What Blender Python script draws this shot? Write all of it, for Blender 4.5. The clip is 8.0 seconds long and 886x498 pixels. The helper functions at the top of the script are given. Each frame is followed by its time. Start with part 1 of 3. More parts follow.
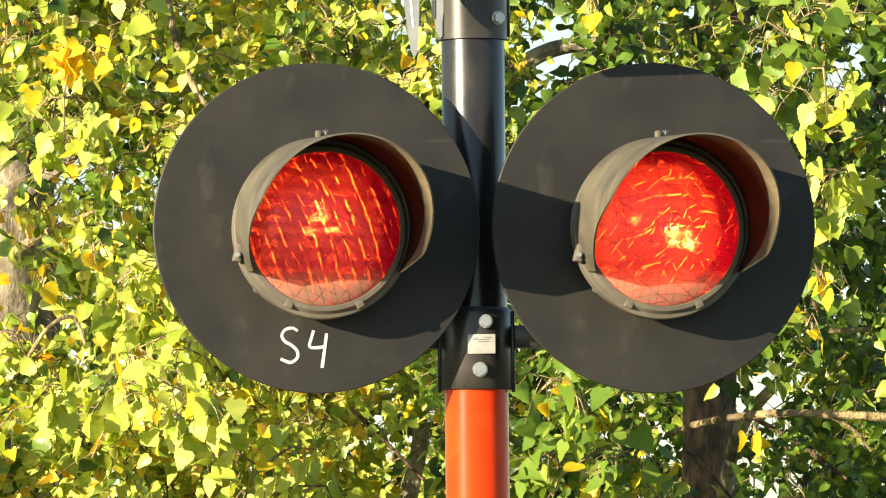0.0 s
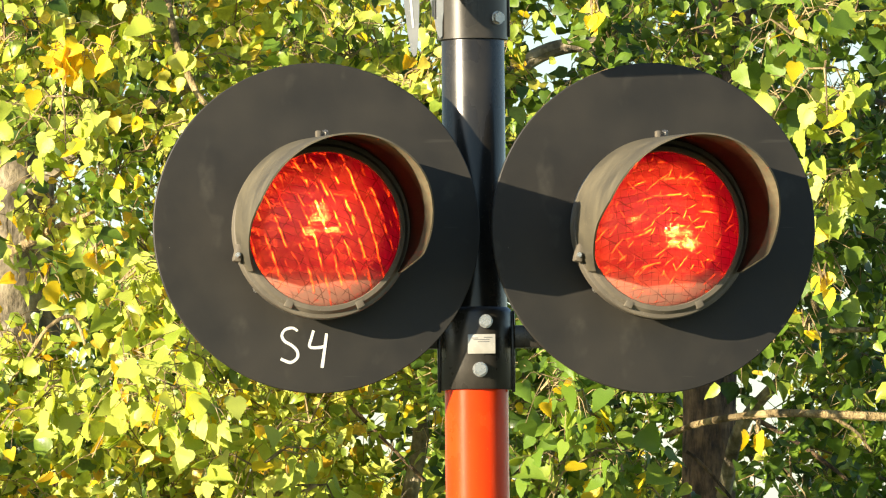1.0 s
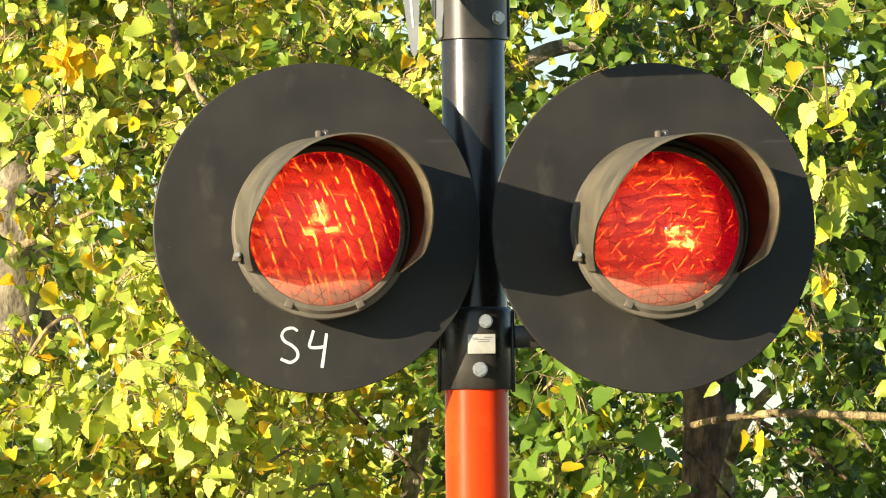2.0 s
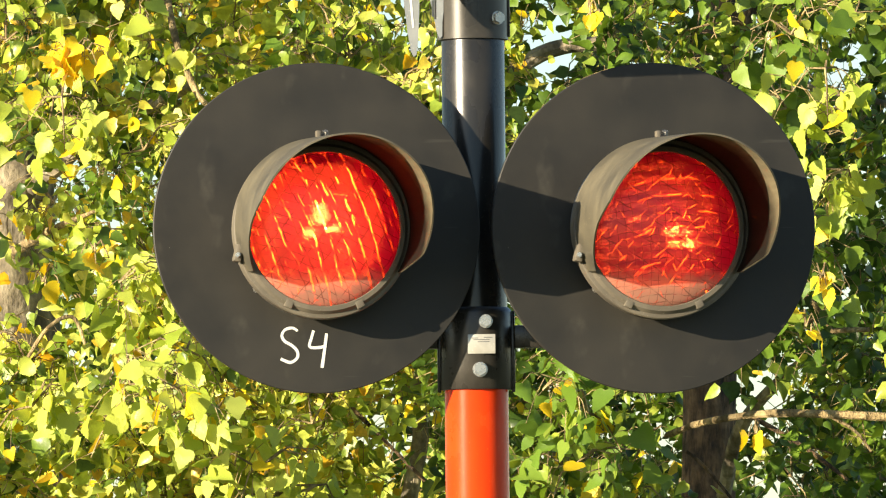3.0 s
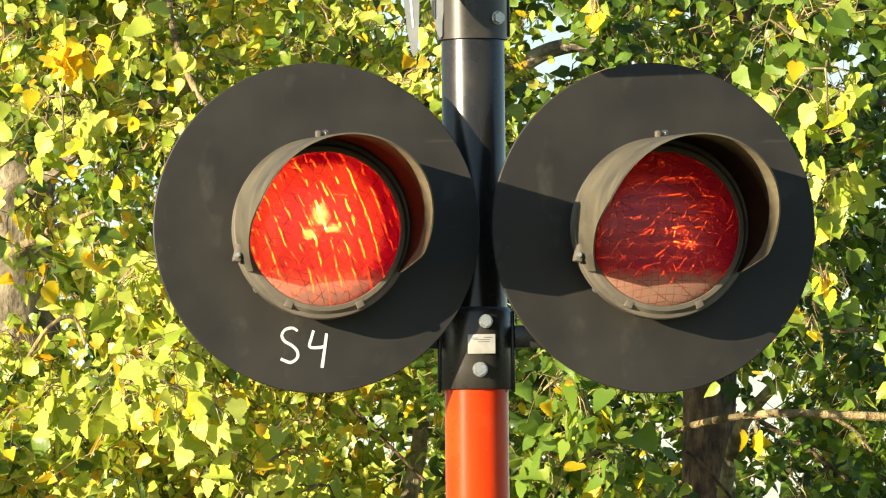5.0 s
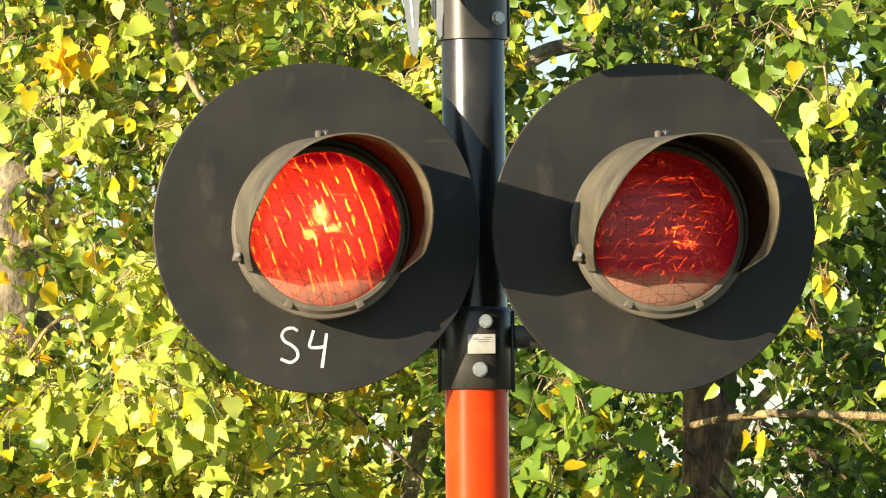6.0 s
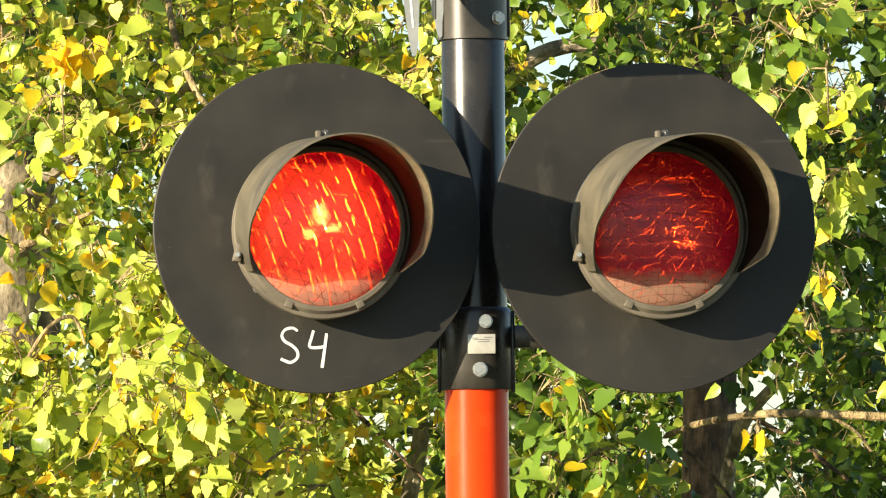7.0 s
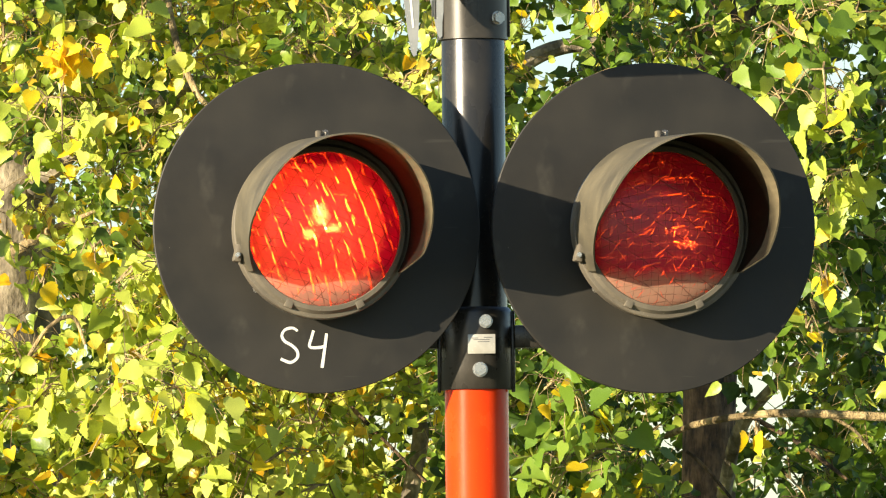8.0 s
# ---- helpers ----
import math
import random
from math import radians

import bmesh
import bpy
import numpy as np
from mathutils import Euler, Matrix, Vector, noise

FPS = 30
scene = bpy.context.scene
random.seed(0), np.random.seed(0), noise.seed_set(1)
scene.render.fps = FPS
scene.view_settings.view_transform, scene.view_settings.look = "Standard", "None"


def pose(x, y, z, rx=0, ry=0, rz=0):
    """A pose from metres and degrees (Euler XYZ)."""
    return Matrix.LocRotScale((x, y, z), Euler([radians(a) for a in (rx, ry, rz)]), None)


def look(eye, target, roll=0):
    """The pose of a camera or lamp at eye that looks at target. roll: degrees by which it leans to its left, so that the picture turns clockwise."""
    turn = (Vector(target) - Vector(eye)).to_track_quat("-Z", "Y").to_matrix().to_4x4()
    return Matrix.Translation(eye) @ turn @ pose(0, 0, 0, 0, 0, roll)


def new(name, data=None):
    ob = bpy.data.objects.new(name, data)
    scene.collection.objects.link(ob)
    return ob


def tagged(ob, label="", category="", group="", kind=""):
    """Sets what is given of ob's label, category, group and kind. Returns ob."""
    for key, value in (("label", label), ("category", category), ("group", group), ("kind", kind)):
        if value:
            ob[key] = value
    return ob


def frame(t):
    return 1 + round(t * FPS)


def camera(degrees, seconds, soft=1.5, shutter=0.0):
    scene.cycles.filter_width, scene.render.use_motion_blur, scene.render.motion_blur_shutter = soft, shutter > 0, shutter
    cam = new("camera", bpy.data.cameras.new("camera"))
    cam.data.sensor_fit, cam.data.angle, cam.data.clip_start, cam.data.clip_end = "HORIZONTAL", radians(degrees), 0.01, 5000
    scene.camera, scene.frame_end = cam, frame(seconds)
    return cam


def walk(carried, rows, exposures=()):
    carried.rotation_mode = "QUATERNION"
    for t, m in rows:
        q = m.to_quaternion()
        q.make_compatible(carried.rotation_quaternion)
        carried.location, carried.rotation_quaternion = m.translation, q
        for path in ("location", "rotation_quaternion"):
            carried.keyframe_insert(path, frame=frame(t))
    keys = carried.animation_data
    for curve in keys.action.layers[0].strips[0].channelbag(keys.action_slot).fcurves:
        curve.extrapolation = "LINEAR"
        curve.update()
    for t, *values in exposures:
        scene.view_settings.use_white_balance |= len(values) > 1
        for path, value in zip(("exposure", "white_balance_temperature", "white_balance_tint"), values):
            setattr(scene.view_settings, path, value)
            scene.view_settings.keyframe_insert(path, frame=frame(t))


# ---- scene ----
cam = camera(4.696, 8.0, soft=1.15)
EYE, AIM = (-0.060, -20.0, 1.60), (-0.060, 0.0, 2.613)
walk(cam, [(0, look(EYE, AIM)), (8, look(EYE, AIM))], exposures=[(0, 1.30), (2.5, 1.16), (8, 1.16)])

# ---- light: a low autumn sun, half behind the viewer ----
SUN = Vector((-1.6045, -1.2198, 0.45)).normalized()
world = bpy.data.worlds.new("world")
scene.world = world
world.use_nodes = True
sky = world.node_tree.nodes.new("ShaderNodeTexSky")
sky.sky_type, sky.sun_disc = "NISHITA", False
sky.sun_elevation = math.asin(SUN.z)
sky.sun_rotation = math.atan2(SUN.x, SUN.y)
sky.air_density, sky.dust_density, sky.ozone_density = 0.9, 0.3, 1.6
world.node_tree.links.new(sky.outputs[0], world.node_tree.nodes["Background"].inputs[0])
world.node_tree.nodes["Background"].inputs[1].default_value = 0.088
sun = new("sun", bpy.data.lights.new("sun", "SUN"))
sun.data.energy, sun.data.angle, sun.data.color = 5.0, radians(0.5), (1.0, 0.86, 0.62)
sun.matrix_world = look(SUN * 50, (0, 0, 0))


# ---- materials ----
class Nodes:
    """A short hand for node trees."""

    def __init__(self, name):
        self.mat = bpy.data.materials.new(name)
        self.mat.use_nodes = True
        self.tree = self.mat.node_tree
        self.tree.nodes.clear()
        self.out = self.add("OutputMaterial")

    def add(self, kind, **values):
        node = self.tree.nodes.new("ShaderNode" + kind)
        for key, value in values.items():
            node.inputs[key.replace("_", " ")].default_value = value
        return node

    def join(self, a, b, key, out=0):
        self.tree.links.new(a.outputs[out], b.inputs[key])
        return b

    def coords(self, out="Object"):
        return self.add("TexCoord").outputs[out]

    def noise(self, scale, detail=4.0, stretch=None, out="Object"):
        tex = self.add("TexNoise", Scale=scale, Detail=detail, Roughness=0.6)
        c = self.coords(out)
        if stretch:
            mp = self.add("Mapping", Scale=stretch)
            self.tree.links.new(c, mp.inputs[0])
            c = mp.outputs[0]
        self.tree.links.new(c, tex.inputs["Vector"])
        return tex.outputs[0]

    def ramp(self, source, stops):
        r = self.add("ValToRGB")
        self.tree.links.new(source, r.inputs[0])
        e = r.color_ramp.elements
        while len(e) < len(stops):
            e.new(0.5)
        for el, (p, c) in zip(e, stops):
            el.position = p
            el.color = (*c, 1) if isinstance(c, tuple) else (c, c, c, 1)
        return r.outputs[0]

    def math(self, op, a, b=0.0, clamp=False):
        n = self.add("Math")
        n.operation, n.use_clamp = op, clamp
        for i, v in enumerate((a, b)):
            if isinstance(v, (int, float)):
                n.inputs[i].default_value = v
            else:
                self.tree.links.new(v, n.inputs[i])
        return n.outputs[0]

    def mix(self, fac, a, b, blend="MIX"):
        n = self.add("Mix")
        n.data_type, n.blend_type = "RGBA", blend
        for i, v in ((0, fac), (6, a), (7, b)):
            if isinstance(v, (int, float)):
                n.inputs[i].default_value = v
            elif isinstance(v, tuple):
                n.inputs[i].default_value = (*v, 1)
            else:
                self.tree.links.new(v, n.inputs[i])
        return n.outputs[2]

    def bump(self, height, strength=0.3, distance=0.002):
        b = self.add("Bump", Strength=strength, Distance=distance)
        self.tree.links.new(height, b.inputs["Height"])
        return b.outputs[0]

    def surface(self, colour, rough=0.6, metal=0.0, normal=None, coat=0.0, shine=0.5):
        p = self.add("BsdfPrincipled", Roughness=0.5, Metallic=metal)
        p.inputs["Coat Weight"].default_value = coat
        p.inputs["Specular IOR Level"].default_value = shine
        for key, v in (("Base Color", colour), ("Roughness", rough), ("Normal", normal)):
            if v is None:
                continue
            if isinstance(v, float):
                p.inputs[key].default_value = v
            elif isinstance(v, tuple):
                p.inputs[key].default_value = (*v, 1)
            else:
                self.tree.links.new(v, p.inputs[key])
        self.tree.links.new(p.outputs[0], self.out.inputs[0])
        return self.mat


def painted(name, dark, pale, rough, scale=9.0, stain=(0.45, 0.75), grain=400.0, coat=0.0, metal=0.0, shine=0.5):
    """Weathered paint: two tones in blotches, fine speckle and streaks."""
    n = Nodes(name)
    blotch = n.ramp(n.noise(scale, 6.0), [(stain[0], 0.0), (stain[1], 1.0)])
    streak = n.ramp(n.noise(14.0, 5.0, (1.0, 1.0, 0.12)), [(0.48, 0.0), (0.72, 1.0)])
    speck = n.ramp(n.noise(grain * 0.6, 2.0), [(0.66, 0.0), (0.74, 1.0)])
    fac = n.math("ADD", n.math("MULTIPLY", blotch, 0.6), n.math("MULTIPLY", streak, 0.4), True)
    c = n.mix(fac, dark, pale)
    c = n.mix(n.math("MULTIPLY", speck, 0.6), c, tuple(min(0.9, 1.5 * v) for v in pale))
    r = n.math("ADD", n.math("MULTIPLY", fac, 0.2), rough - 0.1, True)
    return n.surface(c, r, metal, n.bump(n.noise(grain, 3.0), 0.15, 0.0006), coat, shine)




def disc_material():
    """Matt black enamel with faint blotches, pale smudges and a few chips."""
    n = Nodes("matt black enamel")
    blotch = n.ramp(n.noise(6.0, 6.0), [(0.35, 0.0), (0.7, 1.0)])
    c = n.mix(blotch, (0.0175, 0.0162, 0.0140), (0.033, 0.0295, 0.0235))
    smudge = n.math("MULTIPLY", n.ramp(n.noise(13.0, 3.0, (1.0, 1.0, 0.6)), [(0.60, 0.0), (0.74, 1.0)]), n.noise(90.0, 3.0))
    c = n.mix(n.math("MULTIPLY", smudge, 0.7), c, (0.085, 0.078, 0.062))
    cells = n.add("TexVoronoi", Scale=34.0)
    n.tree.links.new(n.coords(), cells.inputs["Vector"])
    chip = n.math("LESS_THAN", cells.outputs["Distance"], n.math("MULTIPLY", n.ramp(n.noise(20.0, 1.0), [(0.56, 0.0), (0.8, 1.0)]), 0.10))
    c = n.mix(n.math("MULTIPLY", chip, 0.7), c, (0.30, 0.28, 0.24))
    scratch = n.ramp(n.noise(26.0, 2.0, (0.25, 1.0, 3.0)), [(0.70, 0.0), (0.76, 1.0)])
    c = n.mix(n.math("MULTIPLY", scratch, 0.2), c, (0.10, 0.095, 0.08))
    return n.surface(c, n.math("ADD", n.math("MULTIPLY", blotch, 0.15), 0.52), 0.0, n.bump(n.noise(300.0, 3.0), 0.2, 0.0006))


M_DISC = disc_material()
M_VISOR = painted("dusty black sheet metal", (0.075, 0.067, 0.050), (0.21, 0.18, 0.115), 0.55, 11.0, (0.3, 0.7))


def lining_material():
    """The hood's dusty black lining, with the sunlit rim painted pale and the shaded depth dark."""
    n = Nodes("hood lining with sun and shade painted in")
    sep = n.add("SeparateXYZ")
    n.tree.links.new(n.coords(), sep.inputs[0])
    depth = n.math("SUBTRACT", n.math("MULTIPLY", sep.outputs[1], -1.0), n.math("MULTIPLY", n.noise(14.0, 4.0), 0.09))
    # dusty tone kept to the sunlit rim; deeper lining painted black for shade
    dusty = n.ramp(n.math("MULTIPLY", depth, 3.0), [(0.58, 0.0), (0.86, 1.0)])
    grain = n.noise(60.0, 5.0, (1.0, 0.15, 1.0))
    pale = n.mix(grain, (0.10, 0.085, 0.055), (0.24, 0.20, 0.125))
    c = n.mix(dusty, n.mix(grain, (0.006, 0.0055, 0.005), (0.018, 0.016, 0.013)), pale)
    return n.surface(c, 0.8, 0.0, n.bump(n.noise(300.0, 3.0), 0.15, 0.0006), shine=0.04)


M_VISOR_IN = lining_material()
M_RING = painted("dusty cast frame", (0.11, 0.095, 0.075), (0.22, 0.19, 0.14), 0.6, 14.0, (0.3, 0.7))
M_HOUSING = painted("grey housing paint", (0.08, 0.075, 0.07), (0.13, 0.12, 0.11), 0.6, 12.0)
# silver backs of the added slats, to return daylight red through the lens
M_BACKING = painted("dull silver slat backing", (0.42, 0.41, 0.40), (0.60, 0.58, 0.55), 0.5, 40.0)
M_POLE = painted("glossy black pole paint", (0.016, 0.0145, 0.0125), (0.046, 0.040, 0.032), 0.33, 10.0, (0.5, 0.8))
M_CLAMP = painted("dusty black clamp paint", (0.028, 0.025, 0.021), (0.075, 0.066, 0.053), 0.36, 12.0, (0.4, 0.7))
M_RED = painted("red reflective sheeting", (0.80, 0.046, 0.003), (0.84, 0.095, 0.005), 0.34, 6.0, shine=0.2)
M_STEEL = painted("zinc-plated steel", (0.55, 0.53, 0.50), (0.72, 0.70, 0.66), 0.35, 60.0, metal=0.85)
M_PLATE = painted("silver label foil", (0.50, 0.48, 0.43), (0.66, 0.64, 0.58), 0.4, 60.0, metal=0.3)
M_GREY = painted("grey galvanised sheet", (0.22, 0.24, 0.25), (0.34, 0.35, 0.35), 0.5, 18.0)
M_WHITE = painted("white marker paint", (0.74, 0.74, 0.72), (0.82, 0.82, 0.80), 0.6, 80.0)
M_INK = painted("grey print", (0.12, 0.12, 0.12), (0.22, 0.22, 0.21), 0.6, 80.0)
M_CONCRETE = painted("concrete", (0.22, 0.21, 0.20), (0.36, 0.35, 0.32), 0.85, 6.0)


def lens_material(name, families, dark_lines, centre, seed):
    """Red moulded glass: broken prism ribs, dark joints between them, and a dusty low band with sunlight painted in."""
    n = Nodes(name)
    sep = n.add("SeparateXYZ")
    n.tree.links.new(n.coords(), sep.inputs[0])
    x, z = sep.outputs[0], sep.outputs[2]
    warp = n.math("MULTIPLY", n.math("SUBTRACT", n.noise(22.0, 3.0), 0.5), 0.014)

    def lines(deg, step, width, bow=0.0):
        c, s = math.cos(radians(deg)), math.sin(radians(deg))
        u = n.math("ADD", n.math("MULTIPLY", x, c), n.math("MULTIPLY", z, s))
        v = n.math("SUBTRACT", n.math("MULTIPLY", z, c), n.math("MULTIPLY", x, s))
        u = n.math("ADD", u, n.math("MULTIPLY", n.math("MULTIPLY", v, v), bow))
        u = n.math("ADD", u, warp)
        f = n.math("ABSOLUTE", n.math("SUBTRACT", n.math("FRACT", n.math("ADD", n.math("DIVIDE", u, step), 40.5)), 0.5))
        return n.math("SUBTRACT", 1.0, n.math("DIVIDE", f, width), True), u, v

    # rib colour brightens towards the bulb, painting its glow into the glass
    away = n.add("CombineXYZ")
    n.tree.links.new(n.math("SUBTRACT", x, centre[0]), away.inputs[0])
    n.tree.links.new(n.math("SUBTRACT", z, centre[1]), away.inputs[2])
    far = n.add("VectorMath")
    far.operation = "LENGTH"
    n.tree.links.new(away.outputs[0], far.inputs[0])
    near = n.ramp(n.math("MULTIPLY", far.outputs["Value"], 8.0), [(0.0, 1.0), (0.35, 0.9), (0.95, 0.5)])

    bright = None
    for k, (deg, pitch, width, share, gain, bow) in enumerate(families):
        rib, u, v = lines(deg, pitch, width, bow)
        rib = n.math("MULTIPLY", rib, 1.8, True)
        cell = n.add("CombineXYZ")
        n.tree.links.new(n.math("MULTIPLY", u, 45.0), cell.inputs[0])
        n.tree.links.new(n.math("MULTIPLY", v, 36.0), cell.inputs[1])
        cell.inputs[2].default_value = seed + 3.7 * k
        gaps = n.add("TexNoise", Scale=1.0, Detail=2.0)
        n.tree.links.new(cell.outputs[0], gaps.inputs["Vector"])
        rib = n.math("MULTIPLY", rib, n.ramp(gaps.outputs[0], [(0.54 - share, 0.0), (0.64 - share, gain)]))
        bright = rib if bright is None else n.math("MAXIMUM", bright, rib)
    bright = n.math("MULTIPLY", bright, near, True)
    dark = None
    for deg, pitch, width, bow in dark_lines:
        line, _, _ = lines(deg, pitch, width, bow)
        dark = line if dark is None else n.math("MAXIMUM", dark, line)
    dark = n.math("MULTIPLY", dark, n.ramp(n.noise(40.0, 2.0), [(0.38, 0.15), (0.58, 1.0)]))
    mottle = n.ramp(n.noise(20.0, 4.0), [(0.3, (0.021, 0.00002, 0.0006)), (0.7, (0.057, 0.00016, 0.0008))])
    mottle = n.mix(n.math("MULTIPLY", dark, 0.8), mottle, (0.010, 0.00003, 0.0003))
    tr = n.add("BsdfTranslucent")
    n.tree.links.new(n.mix(bright, mottle, (0.9, 0.055, 0.005)), tr.inputs["Color"])
    # dusty band low on the glass, paled to paint its sunlit part
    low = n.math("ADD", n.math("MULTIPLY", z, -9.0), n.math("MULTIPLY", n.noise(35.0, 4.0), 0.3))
    sunlit_dust = n.ramp(low, [(0.82, 0.02), (1.02, 0.84)])
    face = n.mix(sunlit_dust, (0.84, 0.004, 0.080), (0.66, 0.47, 0.31))
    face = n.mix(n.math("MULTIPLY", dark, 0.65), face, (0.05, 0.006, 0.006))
    # lighter red on the ribs paints their dim glow while the bulb is off
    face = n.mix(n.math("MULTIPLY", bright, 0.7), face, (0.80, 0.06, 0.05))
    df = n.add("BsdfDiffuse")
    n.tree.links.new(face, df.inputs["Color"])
    nm = n.bump(n.math("SUBTRACT", bright, n.math("MULTIPLY", dark, 0.4)), 0.35, 0.0012)
    n.tree.links.new(nm, df.inputs["Normal"])
    clear = n.add("BsdfRefraction", Roughness=0.46, IOR=1.30)
    n.tree.links.new(n.mix(bright, n.mix(n.math("MULTIPLY", dark, 0.7), (0.19, 0.017, 0.0045), (0.05, 0.002, 0.0004)), (1.0, 0.068, 0.008)), clear.inputs["Color"])
    gloss = n.add("BsdfGlossy", Roughness=0.22)
    gloss.inputs["Color"].default_value = (0.9, 0.8, 0.8, 1)
    n.tree.links.new(nm, gloss.inputs["Normal"])

    def blend(fac, a, b):
        m = n.add("MixShader")
        if isinstance(fac, float):
            m.inputs[0].default_value = fac
        else:
            n.tree.links.new(fac, m.inputs[0])
        n.tree.links.new(a.outputs[0], m.inputs[1])
        n.tree.links.new(b.outputs[0], m.inputs[2])
        return m

    body = blend(0.5, tr, df)
    body = blend(n.math("ADD", n.math("MULTIPLY", bright, 0.62), 0.12), body, clear)
    body = blend(0.045, body, gloss)
    n.tree.links.new(body.outputs[0], n.out.inputs[0])
    return n.mat


def glow(name, colour, strength, patch=0.0):
    n = Nodes(name)
    e = n.add("Emission", Strength=strength)
    e.inputs["Color"].default_value = (*colour, 1)
    if patch:
        n.tree.links.new(n.math("MULTIPLY", n.ramp(n.noise(patch, 2.0), [(0.35, 0.45), (0.7, 1.6)]), strength), e.inputs["Strength"])
    n.tree.links.new(e.outputs[0], n.out.inputs[0])
    return n.mat


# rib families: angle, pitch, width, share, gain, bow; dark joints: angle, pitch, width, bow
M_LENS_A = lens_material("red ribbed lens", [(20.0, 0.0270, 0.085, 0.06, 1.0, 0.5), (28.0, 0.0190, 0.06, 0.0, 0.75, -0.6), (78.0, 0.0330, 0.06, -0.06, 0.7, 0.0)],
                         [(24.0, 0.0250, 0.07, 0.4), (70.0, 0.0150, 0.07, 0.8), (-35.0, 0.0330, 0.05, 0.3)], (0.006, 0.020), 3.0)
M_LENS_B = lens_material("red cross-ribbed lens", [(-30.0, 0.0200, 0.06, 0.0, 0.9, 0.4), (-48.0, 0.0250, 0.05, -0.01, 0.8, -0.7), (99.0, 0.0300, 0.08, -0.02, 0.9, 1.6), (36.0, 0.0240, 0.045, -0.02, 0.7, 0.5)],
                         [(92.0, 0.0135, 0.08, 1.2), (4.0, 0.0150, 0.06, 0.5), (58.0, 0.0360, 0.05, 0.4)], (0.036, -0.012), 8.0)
M_REFLECTOR = glow("lit reflector", (1.0, 0.80, 0.55), 17.0, 30.0)


def filament_glow(name, colour, strength):
    """Bright in its middle, fading to its edge."""
    n = Nodes(name)
    mp = n.add("Mapping", Location=(-1.0, 0.0, -0.45), Scale=(2.0, 0.0, 0.9))
    n.tree.links.new(n.coords("Generated"), mp.inputs[0])
    length = n.add("VectorMath")
    length.operation = "LENGTH"
    n.tree.links.new(mp.outputs[0], length.inputs[0])
    fall = n.math("SUBTRACT", 1.0, length.outputs["Value"], True)
    fall = n.math("MULTIPLY", fall, fall)
    e = n.add("Emission")
    e.inputs["Color"].default_value = (*colour, 1)
    n.tree.links.new(n.math("ADD", n.math("MULTIPLY", fall, strength), 2.5), e.inputs["Strength"])
    n.tree.links.new(e.outputs[0], n.out.inputs[0])
    return n.mat


M_FILAMENT = filament_glow("bulb filament glow", (1.0, 0.78, 0.45), 1150.0)


def leaf_material(name, stops, through_gain=0.34):
    n = Nodes(name)
    geo, info = n.add("NewGeometry"), n.add("ObjectInfo")
    r = n.math("ADD", n.math("MULTIPLY", geo.outputs["Random Per Island"], 0.68), n.math("MULTIPLY", info.outputs["Random"], 0.32))
    c = n.ramp(r, stops)
    grain = n.ramp(n.noise(70.0, 4.0), [(0.3, 0.72), (0.7, 1.12)])
    c = n.mix(1.0, c, grain, "MULTIPLY")
    p = n.add("BsdfPrincipled", Roughness=0.36)
    n.tree.links.new(c, p.inputs["Base Color"])
    n.tree.links.new(n.bump(n.noise(160.0, 3.0), 0.35, 0.001), p.inputs["Normal"])
    t = n.add("BsdfTranslucent")
    n.tree.links.new(n.mix(1.0, c, (1.25, 1.15, 0.5), "MULTIPLY"), t.inputs["Color"])
    m = n.add("MixShader")
    m.inputs[0].default_value = through_gain
    n.tree.links.new(p.outputs[0], m.inputs[1])
    n.tree.links.new(t.outputs[0], m.inputs[2])
    n.tree.links.new(m.outputs[0], n.out.inputs[0])
    return n.mat


M_LEAF_LIGHT = leaf_material("yellow-green poplar leaf", [
    (0.08, (0.05, 0.105, 0.015)), (0.26, (0.19, 0.29, 0.032)), (0.46, (0.44, 0.55, 0.065)), (0.66, (0.67, 0.73, 0.14)), (0.82, (0.82, 0.74, 0.12)), (0.93, (0.82, 0.48, 0.03))])
M_LEAF_GREEN = leaf_material("green poplar leaf", [
    (0.0, (0.030, 0.062, 0.012)), (0.34, (0.08, 0.150, 0.022)), (0.58, (0.19, 0.32, 0.035)), (0.88, (0.52, 0.57, 0.09))])
M_LEAF_GOLD = leaf_material("golden autumn leaf", [
    (0.0, (0.94, 0.66, 0.015)), (0.6, (0.95, 0.72, 0.03)), (0.99, (0.85, 0.42, 0.02))])


def bark_material(name, dark, pale, scale, relief=1.0):
    n = Nodes(name)
    f = n.noise(scale, 8.0, (1.0, 1.0, 0.25 if relief == 1.0 else 0.6))
    # light and dark patches paint the dapple of leaf shadows into the bark
    patch = n.ramp(n.noise(10.0, 5.0), [(0.40, 0.45), (0.60, 1.2)])
    c = n.mix(1.0, n.ramp(f, [(0.36, dark), (0.50, tuple(0.5 * (p + q) for p, q in zip(dark, pale))), (0.66, pale)]), patch, "MULTIPLY")
    return n.surface(c, 0.85, 0.0, n.bump(f, relief, 0.035))


M_BARK = bark_material("pale furrowed bark", (0.20, 0.165, 0.115), (0.56, 0.47, 0.33), 26.0, 0.45)
M_BARK_DARK = bark_material("dark furrowed bark", (0.045, 0.03, 0.018), (0.32, 0.20, 0.10), 45.0)
M_TWIG = bark_material("tan twig bark", (0.26, 0.18, 0.08), (0.58, 0.44, 0.22), 40.0)


